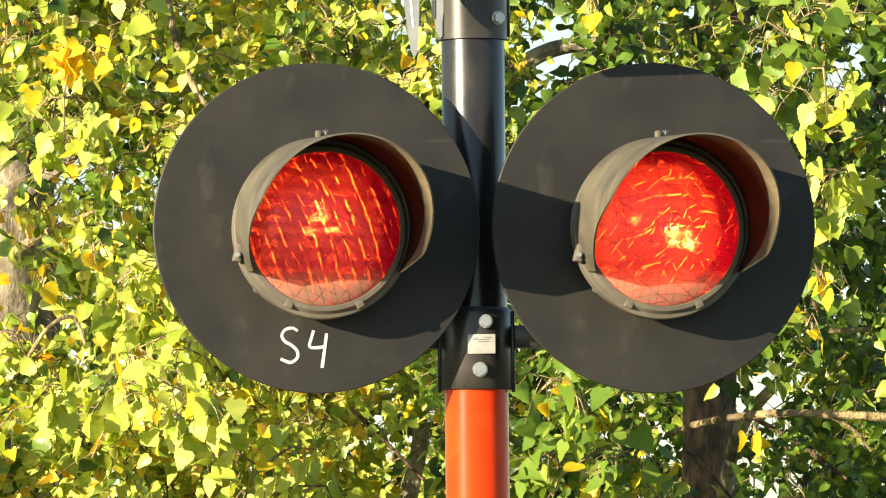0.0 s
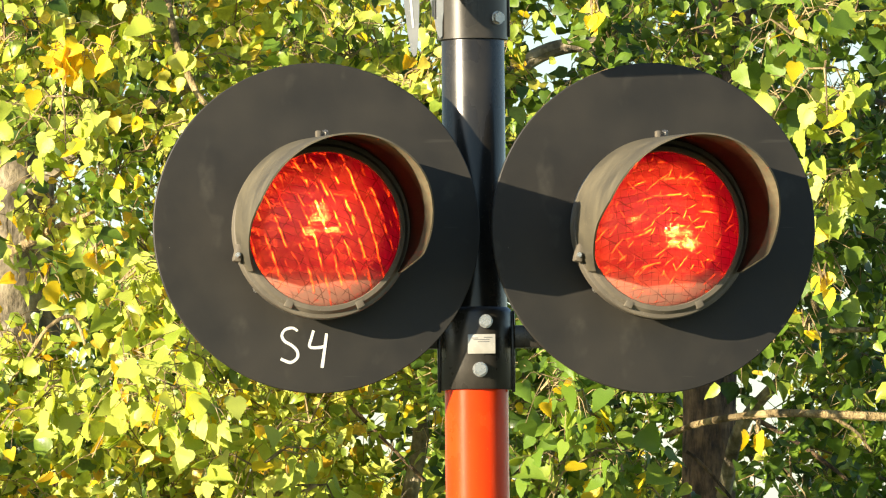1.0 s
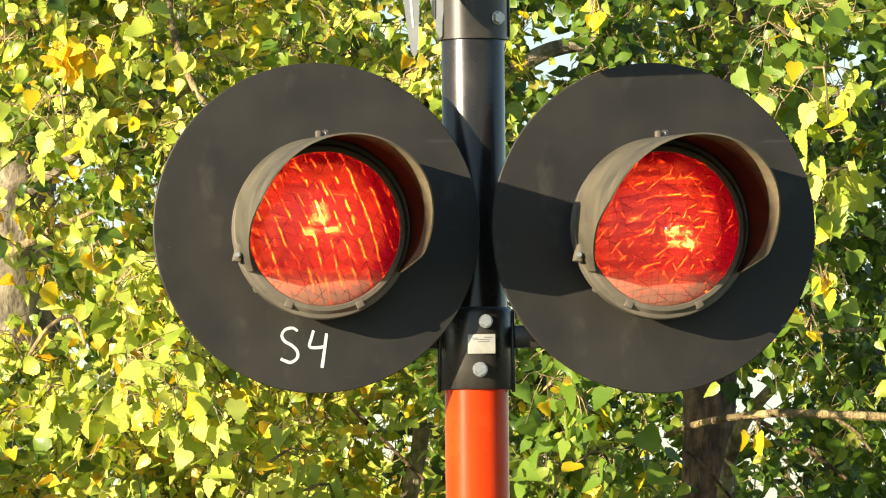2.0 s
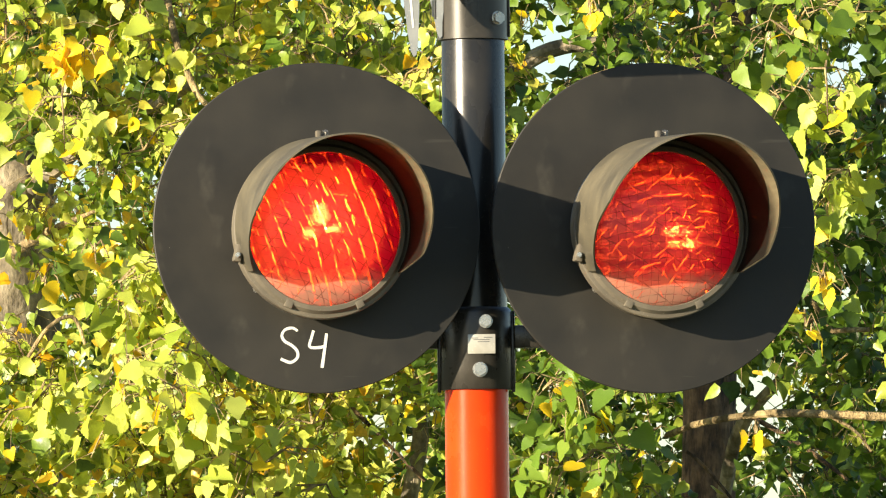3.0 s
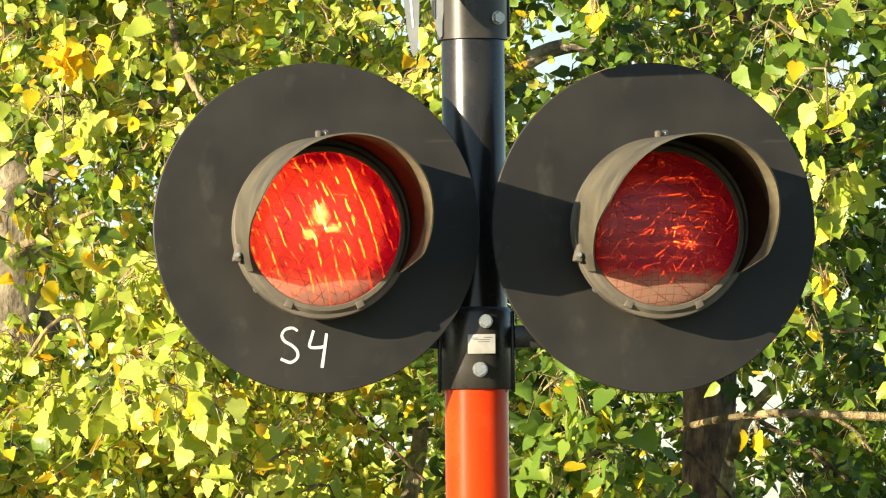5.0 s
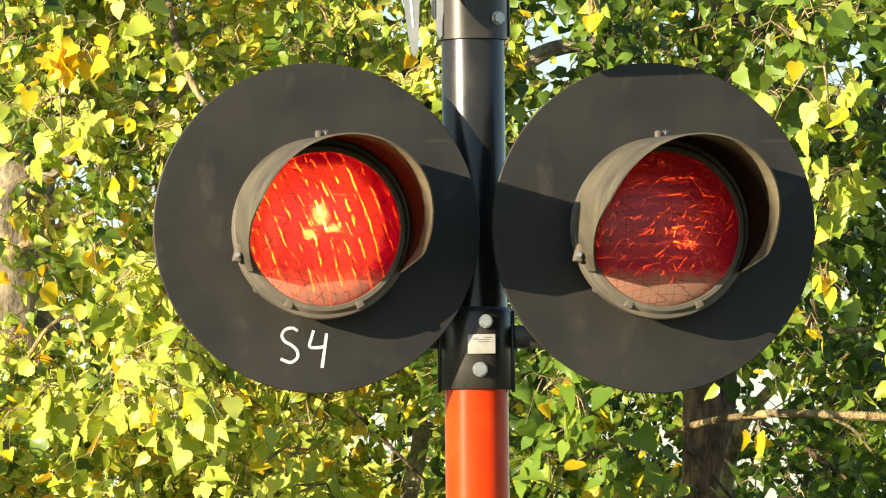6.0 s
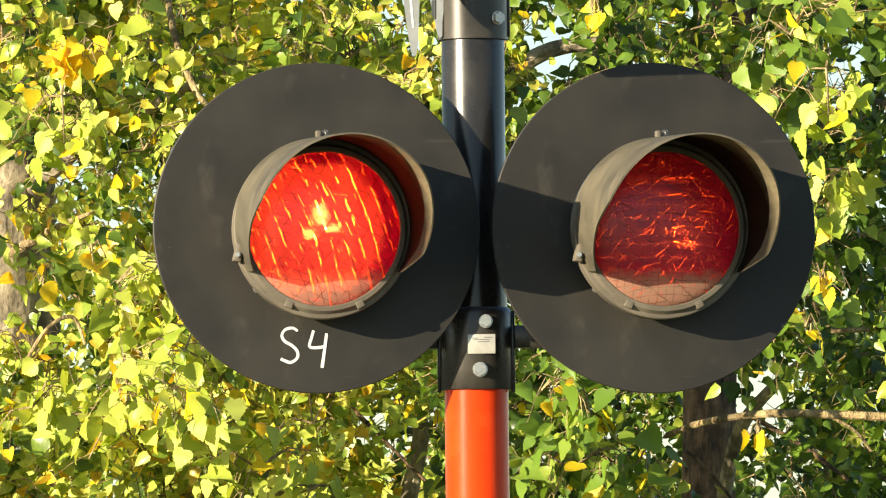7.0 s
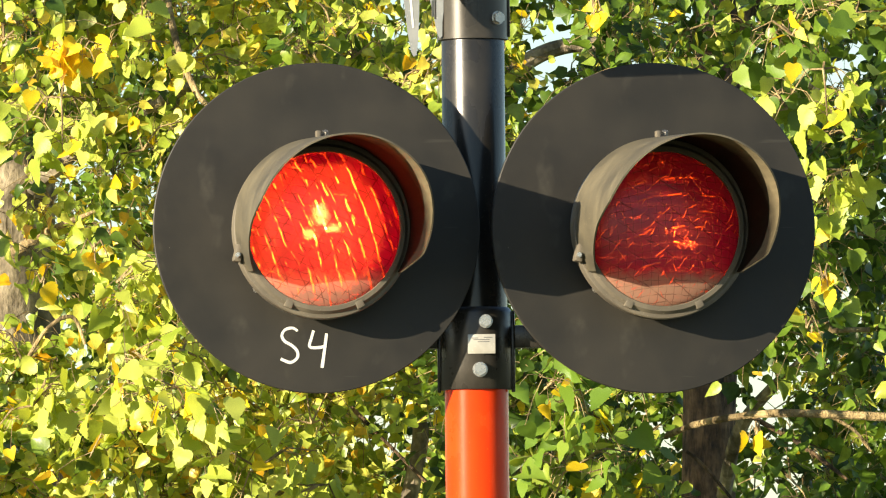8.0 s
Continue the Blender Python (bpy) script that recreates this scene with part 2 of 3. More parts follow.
def ground_material():
    n = Nodes("dry grass")
    c = n.mix(n.ramp(n.noise(0.5, 5.0), [(0.35, 0.0), (0.65, 1.0)]), (0.07, 0.10, 0.03), (0.16, 0.14, 0.06))
    c = n.mix(n.ramp(n.noise(30.0, 3.0), [(0.4, 0.0), (0.6, 0.5)]), c, (0.05, 0.07, 0.02))
    return n.surface(c, 0.9, 0.0, n.bump(n.noise(40.0, 4.0), 0.8, 0.03))


# ---- mesh helpers ----
def part(name, bm, material, parent=None, label="", smooth=True):
    me = bpy.data.meshes.new(name)
    bmesh.ops.recalc_face_normals(bm, faces=bm.faces)
    bm.to_mesh(me)
    bm.free()
    for m in material if isinstance(material, (list, tuple)) else [material]:
        me.materials.append(m)
    if smooth:
        me.polygons.foreach_set("use_smooth", [True] * len(me.polygons))
        me.set_sharp_from_angle(angle=radians(35))
    ob = new(name, me)
    ob.parent = parent
    if label:
        tagged(ob, label)
    return ob


def lathe(profile, seg=96, axis="Y", closed=True, bm=None):
    """A ring turned round an axis; profile of (radius, along)."""
    bm = bm or bmesh.new()
    rings = []
    for r, a in profile:
        ring = []
        for i in range(seg):
            w = 2 * math.pi * i / seg
            p = (r * math.cos(w), a, r * math.sin(w)) if axis == "Y" else (r * math.cos(w), r * math.sin(w), a)
            ring.append(bm.verts.new(p))
        rings.append(ring)
    pairs = list(zip(rings, rings[1:])) + ([(rings[-1], rings[0])] if closed else [])
    for a, b in pairs:
        for i in range(seg):
            bm.faces.new((a[i], a[(i + 1) % seg], b[(i + 1) % seg], b[i]))
    return bm


def solid(profile, seg=64, axis="Y", bm=None):
    """A turned body with its ends closed."""
    bm = lathe(profile, seg, axis, False, bm)
    bm.verts.ensure_lookup_table()
    n = len(bm.verts)
    first = [bm.verts[n - seg * len(profile) + i] for i in range(seg)]
    last = [bm.verts[n - seg + i] for i in range(seg)]
    bm.faces.new(first)
    bm.faces.new(last)
    return bm


def block(size, at=(0, 0, 0), bevel=0.002, turn=None, bm=None):
    bm = bm or bmesh.new()
    g = bmesh.ops.create_cube(bm, size=1.0)["verts"]
    m = Matrix.Translation(at) @ (turn or Matrix()) @ Matrix.Diagonal((*size, 1))
    bmesh.ops.transform(bm, matrix=m, verts=g)
    if bevel:
        edges = list({e for v in g for e in v.link_edges})
        bmesh.ops.bevel(bm, geom=edges, offset=bevel, segments=2, affect="EDGES", profile=0.6)
    return bm


def limb(bm, points, radii, seg=7, wobble=0.0):
    """A tapering round limb through points."""
    points = [Vector(p) for p in points]
    rings = []
    for i, (p, r) in enumerate(zip(points, radii)):
        d = (points[min(i + 1, len(points) - 1)] - points[max(i - 1, 0)]).normalized()
        side = d.cross(Vector((0.3, -0.9, 0.2))).normalized()
        up = side.cross(d)
        ring = []
        for k in range(seg):
            w = 2 * math.pi * k / seg
            q = p + (side * math.cos(w) + up * math.sin(w)) * r
            if wobble:
                q += (q - p) * wobble * noise.noise(q * 9.0)
            ring.append(bm.verts.new(q))
        rings.append(ring)
    for a, b in zip(rings, rings[1:]):
        for k in range(seg):
            bm.faces.new((a[k], a[(k + 1) % seg], b[(k + 1) % seg], b[k]))
    bm.faces.new(rings[0])
    bm.faces.new(rings[-1])
    return bm


def smooth_path(points, steps=6):
    """Points eased through the given ones."""
    pts = [Vector(p) for p in points]
    out = []
    for i in range(len(pts) - 1):
        a, b = pts[max(i - 1, 0)], pts[i]
        c, d = pts[i + 1], pts[min(i + 2, len(pts) - 1)]
        for k in range(steps):
            t = k / steps
            out.append(0.5 * (2 * b + (c - a) * t + (2 * a - 5 * b + 4 * c - d) * t * t + (3 * b - a - 3 * c + d) * t ** 3))
    return out + [pts[-1]]


def bolt(name, parent, at, r, out=(0, -1, 0), label="zinc-plated hex bolt head"):
    """A hexagon head with a washer."""
    bm = bmesh.new()
    for rad, h, seg, z in ((r * 1.15, 0.003, 24, 0.0), (r, 0.009, 6, 0.003)):
        g = bmesh.ops.create_cone(bm, cap_ends=True, segments=seg, radius1=rad, radius2=rad * 0.94, depth=h)["verts"]
        bmesh.ops.translate(bm, vec=(0, 0, z + h / 2), verts=g)
    turn = Vector(out).to_track_quat("Z", "Y").to_matrix().to_4x4()
    bmesh.ops.transform(bm, matrix=Matrix.Translation(at) @ turn, verts=bm.verts)
    return part(name, bm, M_STEEL, parent, label, smooth=False)


# ---- ground ----
def ground():
    bm = bmesh.new()
    bmesh.ops.create_grid(bm, x_segments=80, y_segments=80, size=1.0)
    for v in bm.verts:
        v.co.x, v.co.y = v.co.x * abs(v.co.x) * 2500, v.co.y * abs(v.co.y) * 2500
        v.co.z = 0.05 * noise.noise(v.co * 0.3) if v.co.length > 2 else 0.0
    tagged(part("ground", bm, ground_material()), "rough dry grass ground under the trees", "ground", kind="structure")


ground()

# ---- the post ----
LEAN = -0.62


def z_of(row):
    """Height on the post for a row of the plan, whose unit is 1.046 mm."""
    return 2.613 + (441 - row) * 0.001046


def signal_post():
    post = tagged(new("signal_post"), "round signal post, black above and red below, with clamps", "signal post")
    part("lower_tube", solid([(0.058, 0.1), (0.059, 0.11), (0.059, z_of(690))], 64, "Z"), M_RED, post, "glossy red lower tube")
    part("base_flange", solid([(0.16, 0.02), (0.16, 0.045), (0.075, 0.05), (0.07, 0.14)], 48, "Z"), M_POLE, post)
    part("footing", solid([(0.30, -0.3), (0.30, 0.012), (0.29, 0.022)], 48, "Z"), M_CONCRETE, post, "grey concrete footing")
    part("upper_tube", solid([(0.0585, z_of(692)), (0.0585, 3.95), (0.05, 3.965)], 64, "Z"), M_POLE, post, "glossy black upper tube")
    a, b = z_of(691), z_of(556)
    clamp = part("clamp", solid([(0.0655, a), (0.067, a + 0.003), (0.067, b), (0.0655, b + 0.006), (0.061, b + 0.011)], 64, "Z"), M_CLAMP, post, "black clamp sleeve")
    for side in (-1, 1):
        part("flange", block((0.007, 0.014, 0.150), (side * 0.0685, -0.004, (a + b) / 2), 0.002), M_POLE, clamp)
        part("crossarm", block((0.26, 0.040, 0.042), (side * 0.19, 0.012, z_of(597)), 0.004), M_POLE, post, "square black cross arm")
        part("riser", limb(bmesh.new(), [(side * 0.30, 0.012, z_of(597)), (side * 0.30, 0.012, z_of(420))], [0.024, 0.024], 20), M_POLE, post)
    bolt("bolt", clamp, (0.018, -0.0665, z_of(572)), 0.0115)
    bolt("bolt", clamp, (0.007, -0.0675, z_of(657)), 0.0125)
    plate = part("label_plate", block((0.051, 0.0016, 0.036), (0.010, -0.0685, z_of(612)), 0.0007), M_PLATE, post, "silver foil label with small grey print")
    for row, (w, dx) in enumerate(((0.012, -0.012), (0.016, 0.012), (0.030, 0.0), (0.022, 0.004))):
        zz = z_of(612) + 0.012 - (0 if row == 0 else (row - 1) * 0.004) - (0.001 if row == 0 else 0)
        part("print", block((w, 0.0008, 0.0013), (0.010 + dx, -0.0697, zz), 0), M_INK, plate, smooth=False)
    c = z_of(70)
    collar = part("collar", solid([(0.0585, c - 0.001), (0.0655, c), (0.0655, c + 0.22), (0.059, c + 0.224)], 64, "Z"), M_CLAMP, post, "black upper collar")
    part("flange", block((0.006, 0.012, 0.21), (0.0665, -0.002, c + 0.11), 0.002), M_POLE, collar)
    bolt("bolt", collar, (0.046, -0.0485, z_of(34)), 0.0115, (0.45, -1, 0))
    post.matrix_basis = pose(0.012, 0, 0, 0, LEAN, 0)
    # keep the tube over its footing while it leans about the lamps' height
    post.location = (math.tan(radians(-LEAN)) * 2.55, 0, 0)
    return post


signal_post()


# ---- the two lamps ----
def lamp_visor():
    """A long hood, deep above and cut back below."""
    bm = bmesh.new()
    r0, r1, seg, along = 0.1640, 0.1625, 96, 10
    lo, hi = radians(-31), radians(211)
    grid = {}
    for layer, r in enumerate((r0, r1 - 0.0015)):
        for i in range(seg + 1):
            w = lo + (hi - lo) * i / seg
            s = math.sin(w)
            if s >= 0.25:
                front = 0.336 + 0.066 * (1 - ((1 - s) / 0.75) ** 1.8)
            elif i > seg / 2:
                front = 0.256 + (0.23 if s < 0 else 0.32) * s
            else:
                front = 0.25 + (0.147 if s > -0.335 else 0.85) * (s + 0.335)
            for k in range(along + 1):
                y = 0.052 + (front - 0.052) * k / along
                grid[layer, i, k] = bm.verts.new((r * math.cos(w), -y, r * math.sin(w) - 0.035 * (y - 0.052)))
    for i in range(seg):
        for k in range(along):
            bm.faces.new([grid[0, a, b] for a, b in ((i, k), (i + 1, k), (i + 1, k + 1), (i, k + 1))])
            bm.faces.new([grid[1, a, b] for a, b in ((i, k), (i, k + 1), (i + 1, k + 1), (i + 1, k))]).material_index = 1
        for k in (0, along):
            bm.faces.new((grid[0, i, k], grid[0, i + 1, k], grid[1, i + 1, k], grid[1, i, k]))
    for i in (0, seg):
        for k in range(along):
            bm.faces.new((grid[0, i, k], grid[0, i, k + 1], grid[1, i, k + 1], grid[1, i, k]))
    return bm


def stroke(bm, points, width, y):
    """A flat brush stroke along points (x, z)."""
    pts = smooth_path([(p[0], 0, p[1]) for p in points], 5)
    rows = []
    for i, p in enumerate(pts):
        d = (pts[min(i + 1, len(pts) - 1)] - pts[max(i - 1, 0)]).normalized()
        side = Vector((d.z, 0, -d.x)) * width / 2 * (0.85 + 0.2 * noise.noise(p * 60))
        rows.append([bm.verts.new((q.x, yy, q.z)) for q, yy in ((p - side, y), (p + side, y), (p + side, y + 0.001), (p - side, y + 0.001))])
    for a, b in zip(rows, rows[1:]):
        for k in range(4):
            bm.faces.new((a[k], a[(k + 1) % 4], b[(k + 1) % 4], b[k]))
    bm.faces.new(rows[0])
    bm.faces.new(rows[-1])


DROP = -0.0055


def crossing_lamp(lens_mat, label, hot):
    lamp = tagged(new("crossing_lamp"), label, "signal lamp", "pair of crossing lamps")
    part("background_disc", lathe([(0.158, 0.002), (0.3030, 0.002), (0.3045, 0.0032), (0.3045, 0.010), (0.3030, 0.011), (0.3020, 0.005), (0.158, 0.005)], 128),
         M_DISC, lamp, "round matt black background disc")
    part("housing", lathe([(0.1530, -0.042), (0.1530, 0.075), (0.12, 0.125), (0.0, 0.14), (0.0, 0.137), (0.118, 0.122), (0.1505, 0.073), (0.1505, -0.042)], 64, closed=True),
         M_HOUSING, lamp, "grey lamp housing")
    ring = part("door_ring", lathe([(0.1410, -0.046), (0.1645, -0.034), (0.1655, -0.038), (0.1655, -0.066), (0.1635, -0.0685), (0.1570, -0.0700), (0.1510, -0.0775), (0.1430, -0.0785), (0.1405, -0.075)], 96),
                M_RING, lamp, "dusty round lens frame")
    ring.location.z = DROP
    for deg in (-115, -64):
        w = radians(deg)
        turn = Matrix.Rotation(-w, 4, "Y")
        part("clip", block((0.014, 0.016, 0.015), (0.1530 * math.cos(w), -0.071, 0.1530 * math.sin(w)), 0.002, turn), M_RING, ring)
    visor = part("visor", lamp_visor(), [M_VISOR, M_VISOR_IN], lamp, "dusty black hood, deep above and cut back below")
    part("latch", block((0.013, 0.030, 0.033), (-0.160, -0.082, -0.052), 0.003, Matrix.Rotation(radians(14), 4, "Y")), M_RING, visor)
    bolt("bolt", visor, (-0.1625, -0.097, -0.056), 0.0045, (-0.2, -1, 0))
    part("tab", block((0.007, 0.02, 0.014), (-0.012, -0.080, 0.167), 0.001), M_RING, visor)
    bolt("bolt", visor, (0.002, -0.076, 0.1635), 0.0065, (0, -0.5, 1))
    bolt("bolt", visor, (0.110, -0.200, 0.117), 0.004, (0.66, -0.3, 0.75))
    eye = lathe([(0.005, -0.002), (0.008, -0.002), (0.008, 0.002), (0.005, 0.002)], 20)
    bmesh.ops.translate(eye, vec=(-0.117, -0.034, -0.114), verts=eye.verts)
    part("hinge_eye", eye, M_STEEL, lamp)
    # the moulded glass dome
    cap = [(0.1425 * math.sin(a), -0.074 - 0.022 * (math.cos(a * 0.999) - 0.0)) for a in [math.pi / 2 * i / 18 for i in range(18, 0, -1)]]
    bm = lathe(cap + [(0.0008, -0.096)], 96, closed=False)
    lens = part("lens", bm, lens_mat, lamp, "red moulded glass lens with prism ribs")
    lens.location.z = DROP
    # added slats stand in for the bulb's dimming: a lit face turns towards the lens and away from it, every other one
    # the other way
    slats = []
    for i in range(19):
        z = -0.1035 + 0.0115 * i
        w = 2 * math.sqrt(0.1195 ** 2 - z * z)
        slat = part("dimming_slat", block((w, 0.0024, 0.0104), (0, 0, 0), 0), M_BACKING, lamp, smooth=False)
        part("lit_strip", block((w - 0.004, 0.001, 0.0098), (0, -0.0018, 0), 0), M_REFLECTOR, slat, "glowing strip on an added slat", smooth=False)
        for fx, fz, half_wide, half_high in hot:
            if abs(z - fz) < half_high:
                wide = 2 * half_wide * math.sqrt(1 - ((z - fz) / half_high) ** 2)
                part("filament", block((wide, 0.001, 0.0096), (0, 0, 0), 0), M_FILAMENT, slat, "white-hot bulb filament", smooth=False).matrix_basis = pose(fx, -0.0032, 0)
        slats.append((slat, z, 1 if i % 2 else -1))
    return lamp, slats


LAMP_LEFT, SLATS_LEFT = crossing_lamp(M_LENS_A, "red flashing lamp with hood on black disc marked S4", [
    (0.006, 0.024, 0.022, 0.019), (0.028, -0.004, 0.024, 0.007), (-0.012, -0.010, 0.018, 0.007)])
LAMP_LEFT.matrix_basis = pose(-0.2915, -0.150, z_of(403) - 0.0085, 0, 0, 10.0)
LAMP_RIGHT, SLATS_RIGHT = crossing_lamp(M_LENS_B, "red flashing lamp with hood on plain black disc", [
    (0.034, -0.010, 0.022, 0.017), (0.062, -0.026, 0.022, 0.016), (-0.036, 0.006, 0.016, 0.006)])
LAMP_RIGHT.matrix_basis = pose(0.3290, -0.150, z_of(403) - 0.0085, 0, 0, 11.6)


def marking():
    bm = bmesh.new()
    k = 0.001055
    at = lambda pts: [((x - 560) * k, (404 - y) * k) for x, y in pts]
    stroke(bm, at([(526, 584), (517, 579), (504, 582), (498, 592), (503, 602), (515, 609), (525, 619), (525, 631), (513, 639), (496, 633)]), 0.0064, 0.0014)
    stroke(bm, at([(554, 583), (550, 597), (547, 611), (560, 613), (577, 610)]), 0.0062, 0.0014)
    stroke(bm, at([(577, 588), (574, 612), (569, 648)]), 0.0064, 0.0010)
    part("marking", bm, M_WHITE, LAMP_LEFT, "hand-painted white letters S4")


marking()


# ---- the sign above ----
D0 = 20.0


def sight(a, b, y):
    """The point at depth y behind column a and row b of the plan."""
    s = (y + D0) / D0
    return Vector((EYE[0] + (a - 784) * 0.001046 * s, y, EYE[2] + (AIM[2] - EYE[2] + (441 - b) * 0.001046) * s))


def board(corners, x, thick):
    """A flat board in the plane along the view, from its corners (y, z)."""
    bm = bmesh.new()
    rows = [[bm.verts.new((x + dx, y, z)) for y, z in corners] for dx in (-thick / 2, thick / 2)]
    bm.faces.new(rows[0])
    bm.faces.new(rows[1])
    for i in range(len(corners)):
        j = (i + 1) % len(corners)
        bm.faces.new((rows[0][i], rows[0][j], rows[1][j], rows[1][i]))
    bmesh.ops.bevel(bm, geom=list(bm.edges), offset=0.002, segments=2, affect="EDGES")
    return bm


def blade(columns, tip, y):
    """A tapered board end: left and right edges at the top, and the tip."""
    bm = bmesh.new()
    top = 3.42
    l, r = sight(columns[0], -8, y), sight(columns[1], -8, y)
    t = sight(tip[0], tip[1], y)
    outline = [(l.x, top), (r.x, top), (r.x, r.z - 0.03), (r.x - 0.002, t.z + 0.03), (t.x + 0.004, t.z + 0.004), (t.x - 0.001, t.z), (t.x - 0.006, t.z + 0.010), (l.x + 0.009, t.z + 0.05), (l.x, r.z + 0.01)]
    rows = [[bm.verts.new((px, y + dy, pz)) for px, pz in outline] for dy in (-0.003, 0.003)]
    bm.faces.new(rows[0])
    bm.faces.new(rows[1])
    for i in range(len(outline)):
        j = (i + 1) % len(outline)
        bm.faces.new((rows[0][i], rows[0][j], rows[1][j], rows[1][i]))
    return bm


def crossbuck():
    sign = tagged(new("crossbuck_sign"), "grey crossed sign boards on the post, seen edge-on", "road sign")
    part("board", board([(-0.555, 3.098), (-0.405, 3.008), (0.60, 4.10), (0.41, 4.10)], -0.074, 0.004), M_GREY, sign, smooth=False)
    part("board", board([(0.44, 3.20), (0.25, 3.20), (-0.62, 4.10), (-0.43, 4.10)], -0.090, 0.010), M_GREY, sign, smooth=False)
    part("board", board([(-0.098, 3.088), (-0.150, 3.031), (-0.190, 3.06), (-0.10, 3.42), (0.0, 3.42), (0.0, 3.17)], -0.079, 0.004), M_GREY, sign, smooth=False)
    part("bracket", block((0.06, 0.06, 0.10), (-0.075, 0, 3.55), 0.006), M_POLE, sign)
    first = part("blade", blade((712, 742), (733, 100), 0.10), M_GREY, sign, smooth=False)
    part("slit", block((0.004, 0.001, 0.055), tuple(sight(729, 22, 0.0968)), 0.0005, Matrix.Rotation(radians(-5), 4, "Y")), M_WHITE, first)
    part("blade", blade((757, 785), (779, 67), -0.036), M_GREY, sign, smooth=False)
    part("strut", block((0.13, 0.05, 0.03), (-0.085, 0.05, 3.40), 0.004), M_POLE, sign)
    return sign


crossbuck()

# ---- trees ----
HALF_LEAF = [(0.30, -0.06), (0.50, 0.12), (0.50, 0.34), (0.36, 0.58), (0.20, 0.78)]
TOOTHED_LEAF = [(0.22, -0.07), (0.38, -0.03), (0.52, 0.10), (0.49, 0.18), (0.56, 0.26), (0.46, 0.36), (0.47, 0.44), (0.36, 0.52), (0.34, 0.61), (0.24, 0.68), (0.20, 0.79), (0.09, 0.88)]


def leaf_shape(rng, size, toothed=False):
    """Corners and faces of one poplar leaf: heart-shaped, toothed, folded along its rib."""
    half = TOOTHED_LEAF if toothed else HALF_LEAF
    fold, curl = rng.uniform(-0.1, 0.8), rng.uniform(-0.7, 0.5)
    n = len(half)
    verts = [(0.0, i / n, curl * (i / n) ** 2) for i in range(n + 1)]
    faces = []
    wave, wide = rng.uniform(0, 6), rng.uniform(0.66, 1.08)
    for side in (-1, 1):
        k = len(verts)
        stretch = wide * rng.uniform(0.85, 1.08)
        for x, y in half:
            x = x * (stretch * rng.uniform(0.94, 1.06) if toothed else wide * rng.uniform(0.84, 1.16))
            verts.append((side * x, y + rng.uniform(-0.02, 0.02), fold * x + curl * y * y + 0.07 * x * math.sin(9 * y + wave + side)))
        for i in range(n):
            tip = k + i + 1 if i + 1 < n else n
            f = (i, k + i, tip, i + 1) if i + 1 < n else (i, k + i, n)
            faces.append(f if side > 0 else f[::-1])
    return [Vector(v) * size for v in verts], faces


def leaf_pose(rng, at, bias=1.0):
    """Leaves hang from their stalks, and turn their faces to the light."""
    normal = Vector((rng.gauss(-0.40 * bias, 0.75), rng.gauss(-0.45 * bias, 0.75), rng.gauss(0.28, 0.65))).normalized()
    down = Vector((rng.gauss(0, 0.6), rng.gauss(0, 0.5), -0.8))
    tip = (down - normal * down.dot(normal)).normalized()
    side = tip.cross(normal)
    m = Matrix((side, tip, normal)).transposed().to_4x4()
    m.translation = at
    return m


def spray_plan(rng, count, reach, size, bias=1.0):
    """Twigs and leaf poses of one spray of foliage."""
    twigs, leaves = [], []
    for _ in range(4):
        d = Vector((rng.gauss(0, 1), rng.gauss(0, 0.6), rng.gauss(-0.1, 0.8))).normalized()
        end = d * reach * rng.uniform(0.6, 1.1)
        twigs.append(([Vector((0, 0, 0)), end * 0.5 + Vector((0, 0, 0.03)), end], [0.0035, 0.0026, 0.0014]))
    while len(leaves) < count:
        pts, _ = rng.choice(twigs)
        t = rng.uniform(0.2, 1.1)
        base = pts[2] * t
        off = Vector((rng.gauss(0, 1), rng.gauss(0, 1), rng.gauss(-0.3, 1))) * reach * 0.27
        at = base + off
        twigs_pts = [base, base + off * 0.5 + Vector((0, 0, 0.012)), at]
        leaves.append((leaf_pose(rng, at, bias), size * rng.uniform(0.6, 1.2), twigs_pts))
    return twigs, leaves


def stalks(bm, leaves, share, rng):
    for _, _, pts in leaves:
        if rng.random() < share:
            limb(bm, pts, [0.0014, 0.0012, 0.0009], 3)


def spray_mesh(name, seed, count, reach, size, mats):
    """One spray as one mesh: twigs, stalks and its many small leaves."""
    rng = random.Random(seed)
    twigs, leaves = spray_plan(rng, count, reach, size, 1.6 if mats[0] is M_LEAF_LIGHT else 0.8)
    bm = bmesh.new()
    for pts, radii in twigs:
        limb(bm, pts, radii, 4)
    stalks(bm, leaves, 0.5, rng)
    me = bpy.data.meshes.new(name)
    bm.to_mesh(me)
    verts = [v.co.copy() for v in me.vertices]
    faces = [tuple(p.vertices) for p in me.polygons]
    which = [2] * len(faces)
    bm.free()
    for m, s, _ in leaves:
        vs, fs = leaf_shape(rng, s)
        k = len(verts)
        verts += [m @ v for v in vs]
        faces += [tuple(i + k for i in f) for f in fs]
        which += [1 if rng.random() < mats[3] else 0] * len(fs)
    me = bpy.data.meshes.new(name)
    me.from_pydata(verts, [], faces)
    for m in mats[:3]:
        me.materials.append(m)
    me.polygons.foreach_set("material_index", which)
    me.polygons.foreach_set("use_smooth", [True] * len(faces))
    return me


SWAYING = []
LEAF_MESHES = {}


